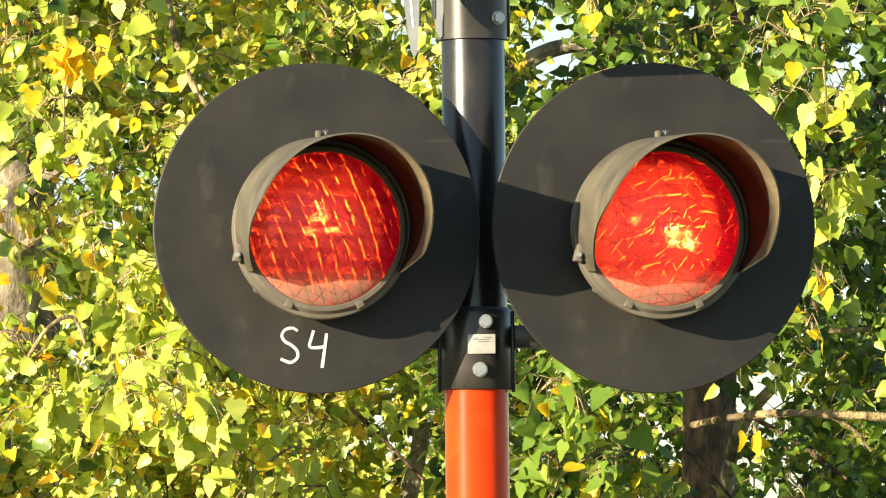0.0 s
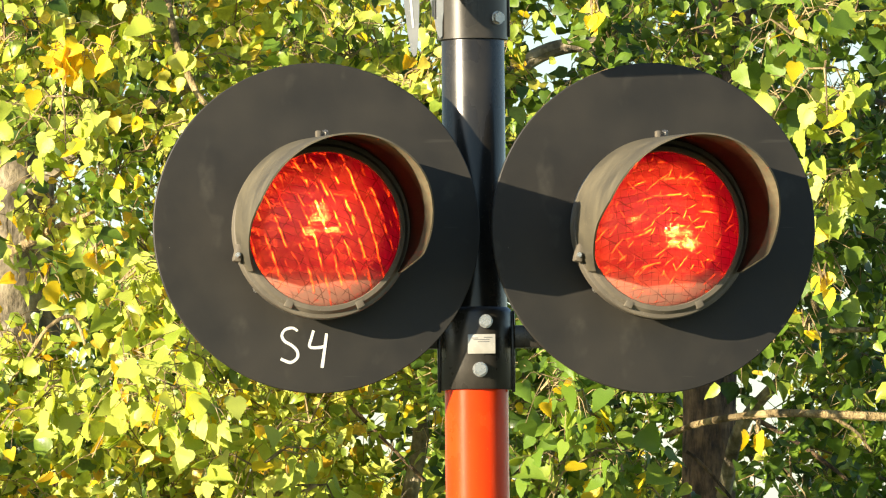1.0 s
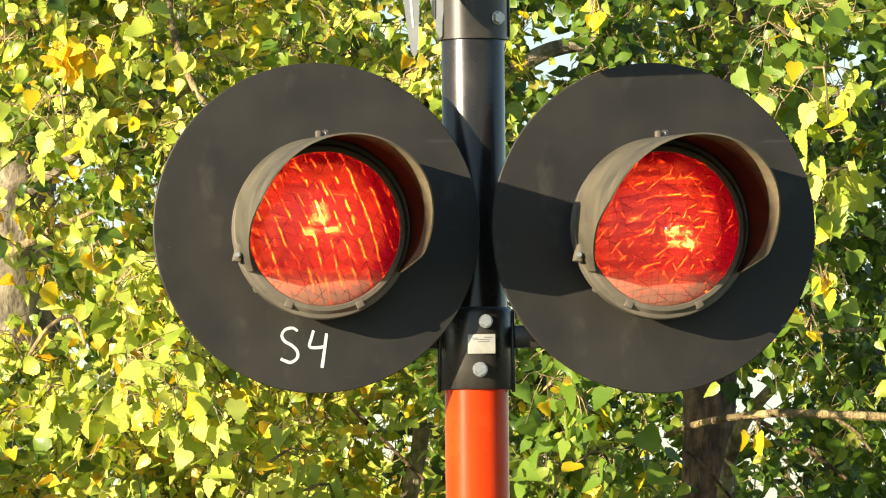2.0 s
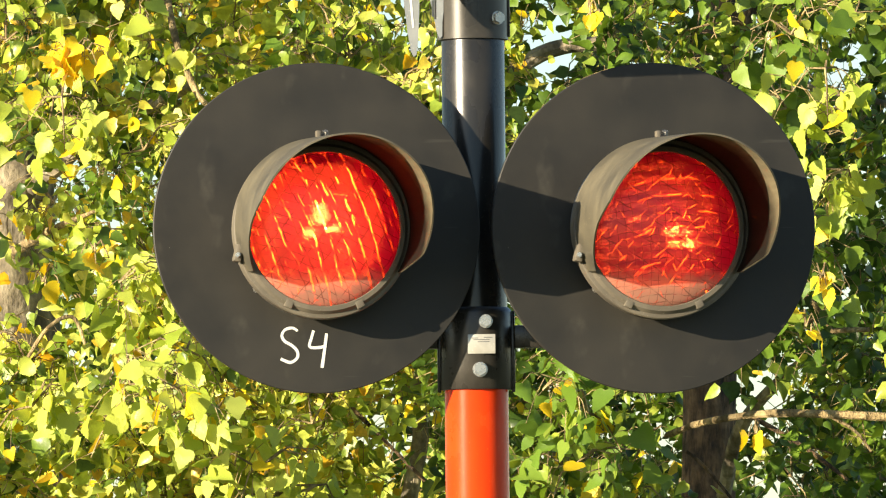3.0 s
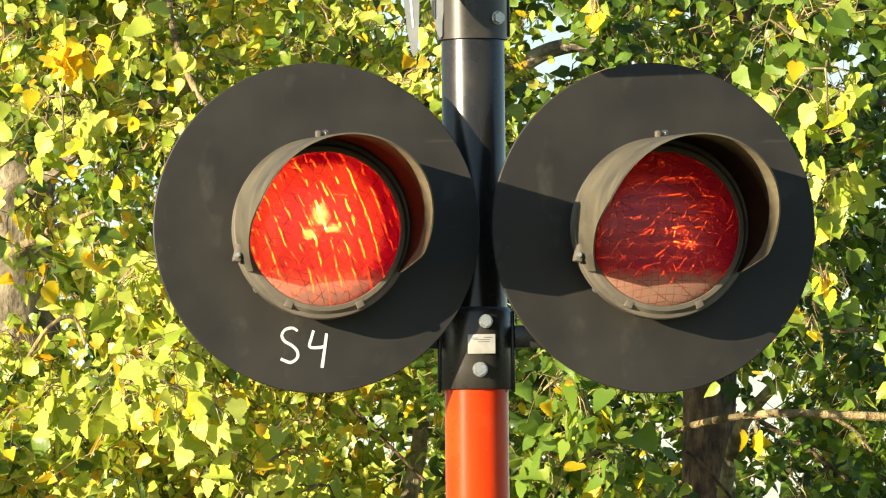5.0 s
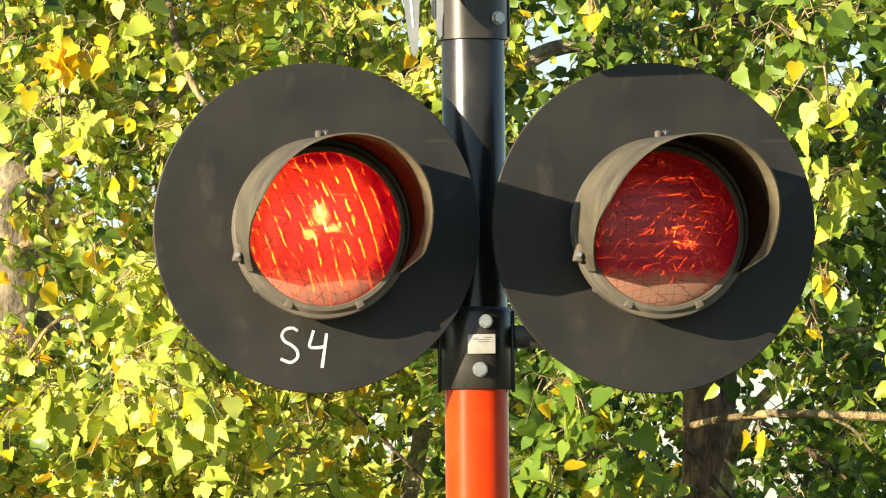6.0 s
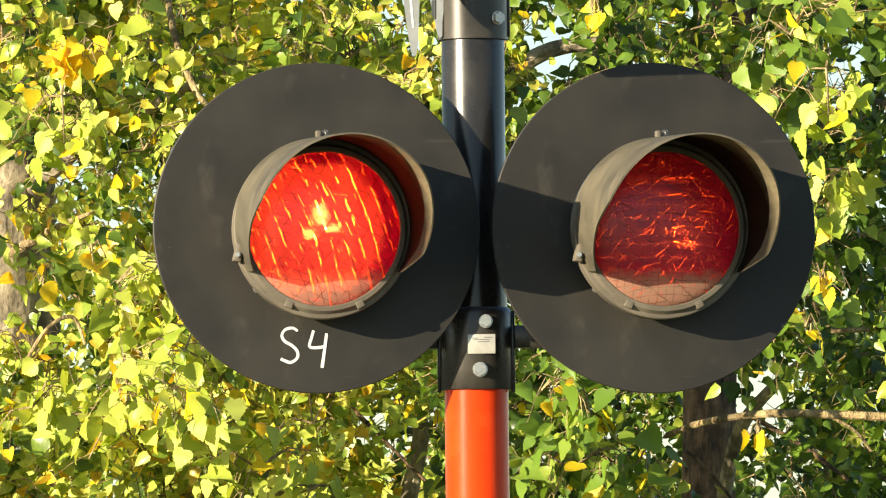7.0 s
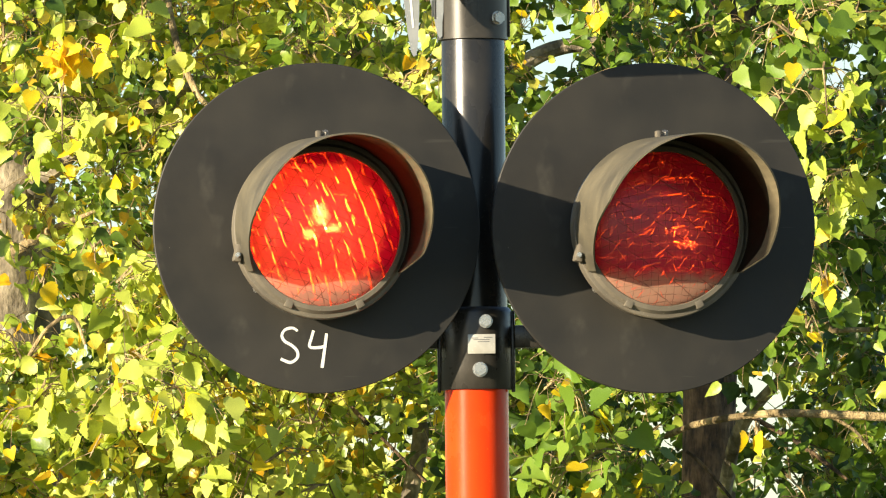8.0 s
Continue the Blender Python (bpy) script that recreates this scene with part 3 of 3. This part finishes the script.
def leaf_mesh(key, mat, i):
    if (key, i) not in LEAF_MESHES:
        vs, fs = leaf_shape(random.Random(100 + i), 1.0, True)
        me = bpy.data.meshes.new("leaf")
        me.from_pydata(vs, [], fs)
        me.materials.append(mat)
        me.polygons.foreach_set("use_smooth", [True] * len(fs))
        LEAF_MESHES[key, i] = me
    return LEAF_MESHES[key, i]


def add_spray(tree, me, at, turn, drift):
    ob = new("leaf_spray", me)
    ob.parent = tree
    base = Matrix.Translation(Vector(at) - tree.location) @ Euler(turn).to_matrix().to_4x4()
    ob.matrix_basis = base
    tagged(ob, kind="stuff")
    SWAYING.append((ob, base, drift))
    return ob


def single_spray(tree, seed, at, turn, count, reach, size, mats, drift, gold=0.06):
    """A spray whose leaves are each a piece of their own."""
    rng = random.Random(seed)
    twigs, leaves = spray_plan(rng, count, reach, size, 1.7)
    bm = bmesh.new()
    for pts, radii in twigs:
        limb(bm, pts, radii, 5)
    stalks(bm, leaves, 1.0, rng)
    twig = part("twig", bm, M_TWIG, tree)
    base = Matrix.Translation(Vector(at) - tree.location) @ Euler(turn).to_matrix().to_4x4()
    twig.matrix_basis = base
    for m, s, _ in leaves:
        k = rng.randrange(10)
        me = leaf_mesh("gold", M_LEAF_GOLD, k) if rng.random() < gold else leaf_mesh(mats, M_LEAF_LIGHT if mats == "light" else M_LEAF_GREEN, k)
        ob = new("leaf", me)
        ob.parent = twig
        ob.matrix_basis = m @ Matrix.Scale(s, 4)
    SWAYING.append((twig, base, drift))


def poplar(label, foot, height, girth, bark, limbs):
    tree = tagged(new("poplar_tree"), label, "tree", "poplars behind the post")
    tree.location = foot
    bm = bmesh.new()
    n = 26
    pts = [Vector((0.05 * math.sin(i * 0.6 + foot[0]) * i / n, 0.05 * math.cos(i * 0.8) * i / n, -0.1 + height * i / n)) for i in range(n + 1)]
    radii = [girth * (1.25 - 0.35 * min(1, i / 5)) * (1 - 0.55 * i / n) for i in range(n + 1)]
    limb(bm, pts, radii, 22, 0.25)
    part("trunk", bm, bark, tree)
    for path, r0, r1, mat in limbs:
        bm = bmesh.new()
        p = smooth_path(path, 6)
        limb(bm, [q - tree.location for q in p], [r0 + (r1 - r0) * i / (len(p) - 1) for i in range(len(p))], 9, 0.3)
        part("branch", bm, mat, tree)
    return tree


def foot_at(a, y):
    return Vector((sight(a, 441, y).x, y, 0.0))


TREE_A = poplar("tall poplar with pale bark and yellow-green autumn leaves", foot_at(20, 10.0), 9.0, 0.19, M_BARK, [
    ([sight(60, 330, 9.9), sight(150, 250, 9.4), sight(260, 190, 9.0), sight(360, 140, 8.6), sight(450, 104, 8.3)], 0.028, 0.010, M_BARK),
    ([sight(20, 450, 9.9), sight(80, 412, 9.4), sight(165, 375, 9.0)], 0.017, 0.005, M_TWIG),
    ([sight(290, -40, 8.0), sight(310, 70, 7.8), sight(345, 160, 7.7), sight(372, 190, 7.7)], 0.010, 0.006, M_TWIG),
    ([sight(45, 640, 7.2), sight(85, 580, 7.1), sight(128, 562, 7.1), sight(150, 610, 7.1)], 0.006, 0.004, M_TWIG),
    ([sight(70, 60, 8.5), sight(95, 25, 8.5), sight(105, -60, 8.5)], 0.03, 0.03, M_BARK_DARK),
    ([sight(620, 720, 8.0), sight(680, 780, 8.0), sight(760, 860, 8.0)], 0.006, 0.005, M_BARK_DARK),
    ([sight(700, 690, 8.6), sight(745, 760, 8.6), sight(720, 900, 8.6)], 0.018, 0.026, M_BARK)])
TREE_B = poplar("dark-barked poplar with green leaves and bare twigs", foot_at(1262, 11.5), 9.0, 0.105, M_BARK_DARK, [
    ([sight(1180, 772, 8.2), sight(1240, 750, 7.8), sight(1340, 734, 7.6), sight(1440, 733, 7.5), sight(1590, 740, 7.5)], 0.0085, 0.0115, M_TWIG),
    ([sight(1470, 737, 7.5), sight(1515, 765, 7.5), sight(1542, 800, 7.5)], 0.006, 0.003, M_TWIG),
    ([sight(1330, 738, 7.7), sight(1420, 790, 7.7), sight(1500, 850, 7.7)], 0.007, 0.005, M_BARK_DARK),
    ([sight(1280, 880, 9.6), sight(1310, 760, 9.4), sight(1370, 685, 9.2), sight(1420, 640, 9.0)], 0.022, 0.012, M_BARK),
    ([sight(1440, 597, 8.0), sight(1480, 586, 8.0), sight(1540, 584, 8.0)], 0.008, 0.007, M_TWIG),
    ([sight(1420, 515, 8.0), sight(1450, 550, 8.0), sight(1475, 590, 8.0)], 0.006, 0.006, M_TWIG),
    ([sight(880, 150, 9.0), sight(940, 105, 9.0), sight(1000, 82, 9.0), sight(1080, 75, 9.0)], 0.026, 0.020, M_BARK),
    ([sight(1220, 75, 9.0), sight(1300, 60, 9.0), sight(1345, -60, 9.0)], 0.03, 0.035, M_BARK_DARK),
    ([sight(1345, 30, 8.3), sight(1365, 70, 8.3), sight(1362, 130, 8.3)], 0.010, 0.006, M_TWIG),
    ([sight(1430, 150, 8.4), sight(1500, 168, 8.4), sight(1580, 185, 8.4)], 0.010, 0.008, M_BARK),
    ([sight(1215, 800, 8.6), sight(1250, 830, 8.6), sight(1300, 890, 8.6)], 0.005, 0.004, M_BARK_DARK)])

# plan places where the sky or wood shows: column, row, half width, half height
CLEARINGS = [(1338, 688, 46, 50), (640, 30, 30, 30), (960, 22, 32, 28), (255, 395, 34, 50), (930, 165, 30, 28), (1345, 55, 30, 30), (1225, 85, 24, 22),
             (120, 640, 22, 16), (700, 720, 26, 22), (1520, 870, 40, 20), (310, 760, 14, 10), (480, 10, 26, 16)]
WOOD = [(20, 450, 180, 205), (1262, 800, 95, 120), (1380, 742, 190, 22), (990, 92, 90, 28), (1320, 40, 40, 60), (1490, 588, 60, 16)]


def inside(a, b, boxes):
    return any(abs(a - x) < w + (30 if w < 32 else 0) and abs(b - y) < h for x, y, w, h in boxes)


def foliage():
    rng = random.Random(7)
    light = [spray_mesh("leaf_spray", 20 + i, 60, 0.150, 0.050, (M_LEAF_LIGHT, M_LEAF_GOLD, M_TWIG, 0.04)) for i in range(8)]
    fine = [spray_mesh("leaf_spray", 80 + i, 74, 0.160, 0.040, (M_LEAF_LIGHT, M_LEAF_GOLD, M_TWIG, 0.06)) for i in range(8)]
    green = [spray_mesh("leaf_spray", 50 + i, 66, 0.150, 0.045, (M_LEAF_GREEN, M_LEAF_GOLD, M_TWIG, 0.015)) for i in range(8)]
    # the outer boughs stand in clumps with shaded hollows between them
    for i in range(900):
        a, b = rng.uniform(-220, 1790), rng.uniform(-220, 1080)
        clump = noise.noise(Vector((a / 130, b / 110, 4.3))) + 0.5 * noise.noise(Vector((a / 55, b / 50, 9.1)))
        y = rng.uniform(7.0, 9.2) - 0.5 * clump + (rng.random() ** 2) * 1.8
        if clump < -0.10 + (0.16 if a > 900 else 0.0) - (0.32 if b > 560 and a < 760 else 0.06 if a < 640 else 0.0):
            continue
        if inside(a, b, CLEARINGS) or (y < 10.4 and inside(a, b, WOOD) and rng.random() < 0.97) or (y < 11.6 and inside(a, b, WOOD[1:2])):
            continue
        right = (a - 500) / 900 + rng.gauss(0, 0.22)
        kind = green if right > 0.46 else light if rng.random() < 0.45 else fine
        turn = (rng.gauss(0, 0.3), rng.gauss(0, 0.5), rng.gauss(0, 0.4))
        add_spray(TREE_B if a > 800 else TREE_A, rng.choice(kind), sight(a, b, y), turn, -0.008 if a < 500 else 0.002)
    # the inner and far boughs, mostly in the darker green to paint the shade within
    for i in range(460):
        a, b = rng.uniform(-220, 1790), rng.uniform(-220, 1080)
        y = rng.uniform(11.8, 14.5)
        if inside(a, b, CLEARINGS):
            continue
        kind = green if rng.random() < (0.55 if a < 700 else 0.88) else fine
        turn = (rng.gauss(0, 0.3), rng.gauss(0, 0.5), rng.gauss(0, 0.4))
        add_spray(TREE_B if a > 800 else TREE_A, rng.choice(kind), sight(a, b, y), turn, -0.006 if a < 500 else 0.002)
    # a few boughs close the gap beside the dark trunk
    for k, (a, b) in enumerate([(1150, 765), (1180, 705), (1120, 820), (1165, 850), (1330, 815), (1210, 660)]):
        add_spray(TREE_B, green[k % 8], sight(a, b, 12.2 + 0.2 * k), (0, 0.2 * k, 0.3 * k), 0.002)
    # sprays added to the crown towards the sun, out of sight, to dapple the rest
    for i in range(26):
        at = Vector((rng.uniform(-5.0, -1.9), rng.uniform(5.5, 8.5), rng.uniform(3.3, 5.2)))
        add_spray(TREE_A, rng.choice(light), at, (rng.gauss(0, 0.3), rng.gauss(0, 0.5), rng.gauss(0, 0.4)), -0.008)
    # the upper crowns
    for i in range(220):
        tree = (TREE_A, TREE_B)[i % 2]
        w, h = rng.uniform(0, 6.28), rng.uniform(4.6, 9.6)
        d = (0.4 + 1.9 * math.sin(math.pi * (h - 3.6) / 6.4)) * math.sqrt(rng.random())
        at = tree.location + Vector((d * math.cos(w), d * math.sin(w), h))
        ob = new("leaf_spray", rng.choice(light if tree is TREE_A else green))
        ob.parent = tree
        ob.matrix_basis = pose(*(at - tree.location), rng.gauss(0, 20), rng.gauss(0, 30), rng.uniform(0, 360))
    # the nearest sprays, leaf by leaf
    for tree, spots, kind in ((TREE_A, [(350, 745), (110, 170), (230, 680), (460, 830), (60, 720), (560, 860), (250, 70), (330, 620), (210, 500)], "light"),
                              (TREE_B, [(1040, 730), (1460, 120), (1400, 60), (1010, 830), (1390, 190), (1490, 300), (1110, 860), (1450, 440), (960, 690)], "green")):
        for k, (a, b) in enumerate(spots):
            single_spray(tree, 300 + k, sight(a, b, 6.6 + 0.05 * k), (0, 0, rng.gauss(0, 0.3)), 30, 0.15, 0.062, "light" if a < 800 or k % 4 == 1 else "green", -0.006 if a < 500 else 0.003)
    for tree, a, b, n, reach in ((TREE_A, 140, 110, 24, 0.085), (TREE_A, 165, 440, 5, 0.05), (TREE_A, 75, 500, 5, 0.05), (TREE_B, 1455, 492, 4, 0.03), (TREE_B, 1425, 578, 4, 0.04), (TREE_B, 1340, 770, 3, 0.03), (TREE_B, 1045, 12, 4, 0.04)):
        single_spray(tree, 400 + a, sight(a, b, 6.5), (0, 0, 0), n, reach, 0.052, "light", -0.006 if a < 500 else 0.003, gold=1.0)


foliage()


# ---- what moves: the breeze in the leaves, and the slats that stand in for two flashing bulbs ----
PERIOD = 1.021


def brightness(t, rise, lit):
    """How bright a bulb is: it warms fast and cools slowly."""
    p = (t - rise) % PERIOD
    left = math.exp(-(PERIOD - lit) / 0.115)
    if p < lit:
        return 1 - (1 - left) * math.exp(-p / 0.050)
    return math.exp(-(p - lit) / 0.115)


# how far the slats turn for a brightness
TURNS = [(0.0, 128.0), (0.05, 120.0), (0.2, 100.0), (0.4, 80.0), (0.6, 64.0), (0.8, 45.0), (1.0, 0.0)]


def slat_turn(light):
    for (a, p), (b, q) in zip(TURNS, TURNS[1:]):
        if light <= b:
            return p + (q - p) * (light - a) / (b - a)
    return 0.0


def slat_rows(rise, lit, z, sense):
    return [(i / 30, pose(0, 0.030, z, sense * slat_turn(brightness(i / 30, rise, lit)), 0, 0)) for i in range(241)]


def motions():
    for slats, rise, lit in ((SLATS_LEFT, 0.448, 0.498), (SLATS_RIGHT, 0.922, 0.533)):
        for slat, z, sense in slats:
            walk(slat, slat_rows(rise, lit, z, sense))
    rng = random.Random(5)
    for ob, base, drift in SWAYING:
        f, g = rng.uniform(0.25, 0.5), rng.uniform(0.6, 1.0)
        p, q = rng.uniform(0, 6.28), rng.uniform(0, 6.28)
        rows = []
        for i in range(13):
            t = 8.0 * i / 12
            s, w = math.sin(6.28 * f * t + p), math.sin(6.28 * g * t + q)
            shift = Matrix.Translation((drift * t / 8 + 0.0035 * s + 0.002 * w, 0.003 * w, 0.003 * w - 0.001 * s))
            rows.append((t, shift @ base @ pose(0, 0, 0, 1.2 * w, 1.6 * s, 1.5 * w)))
        walk(ob, rows)


motions()
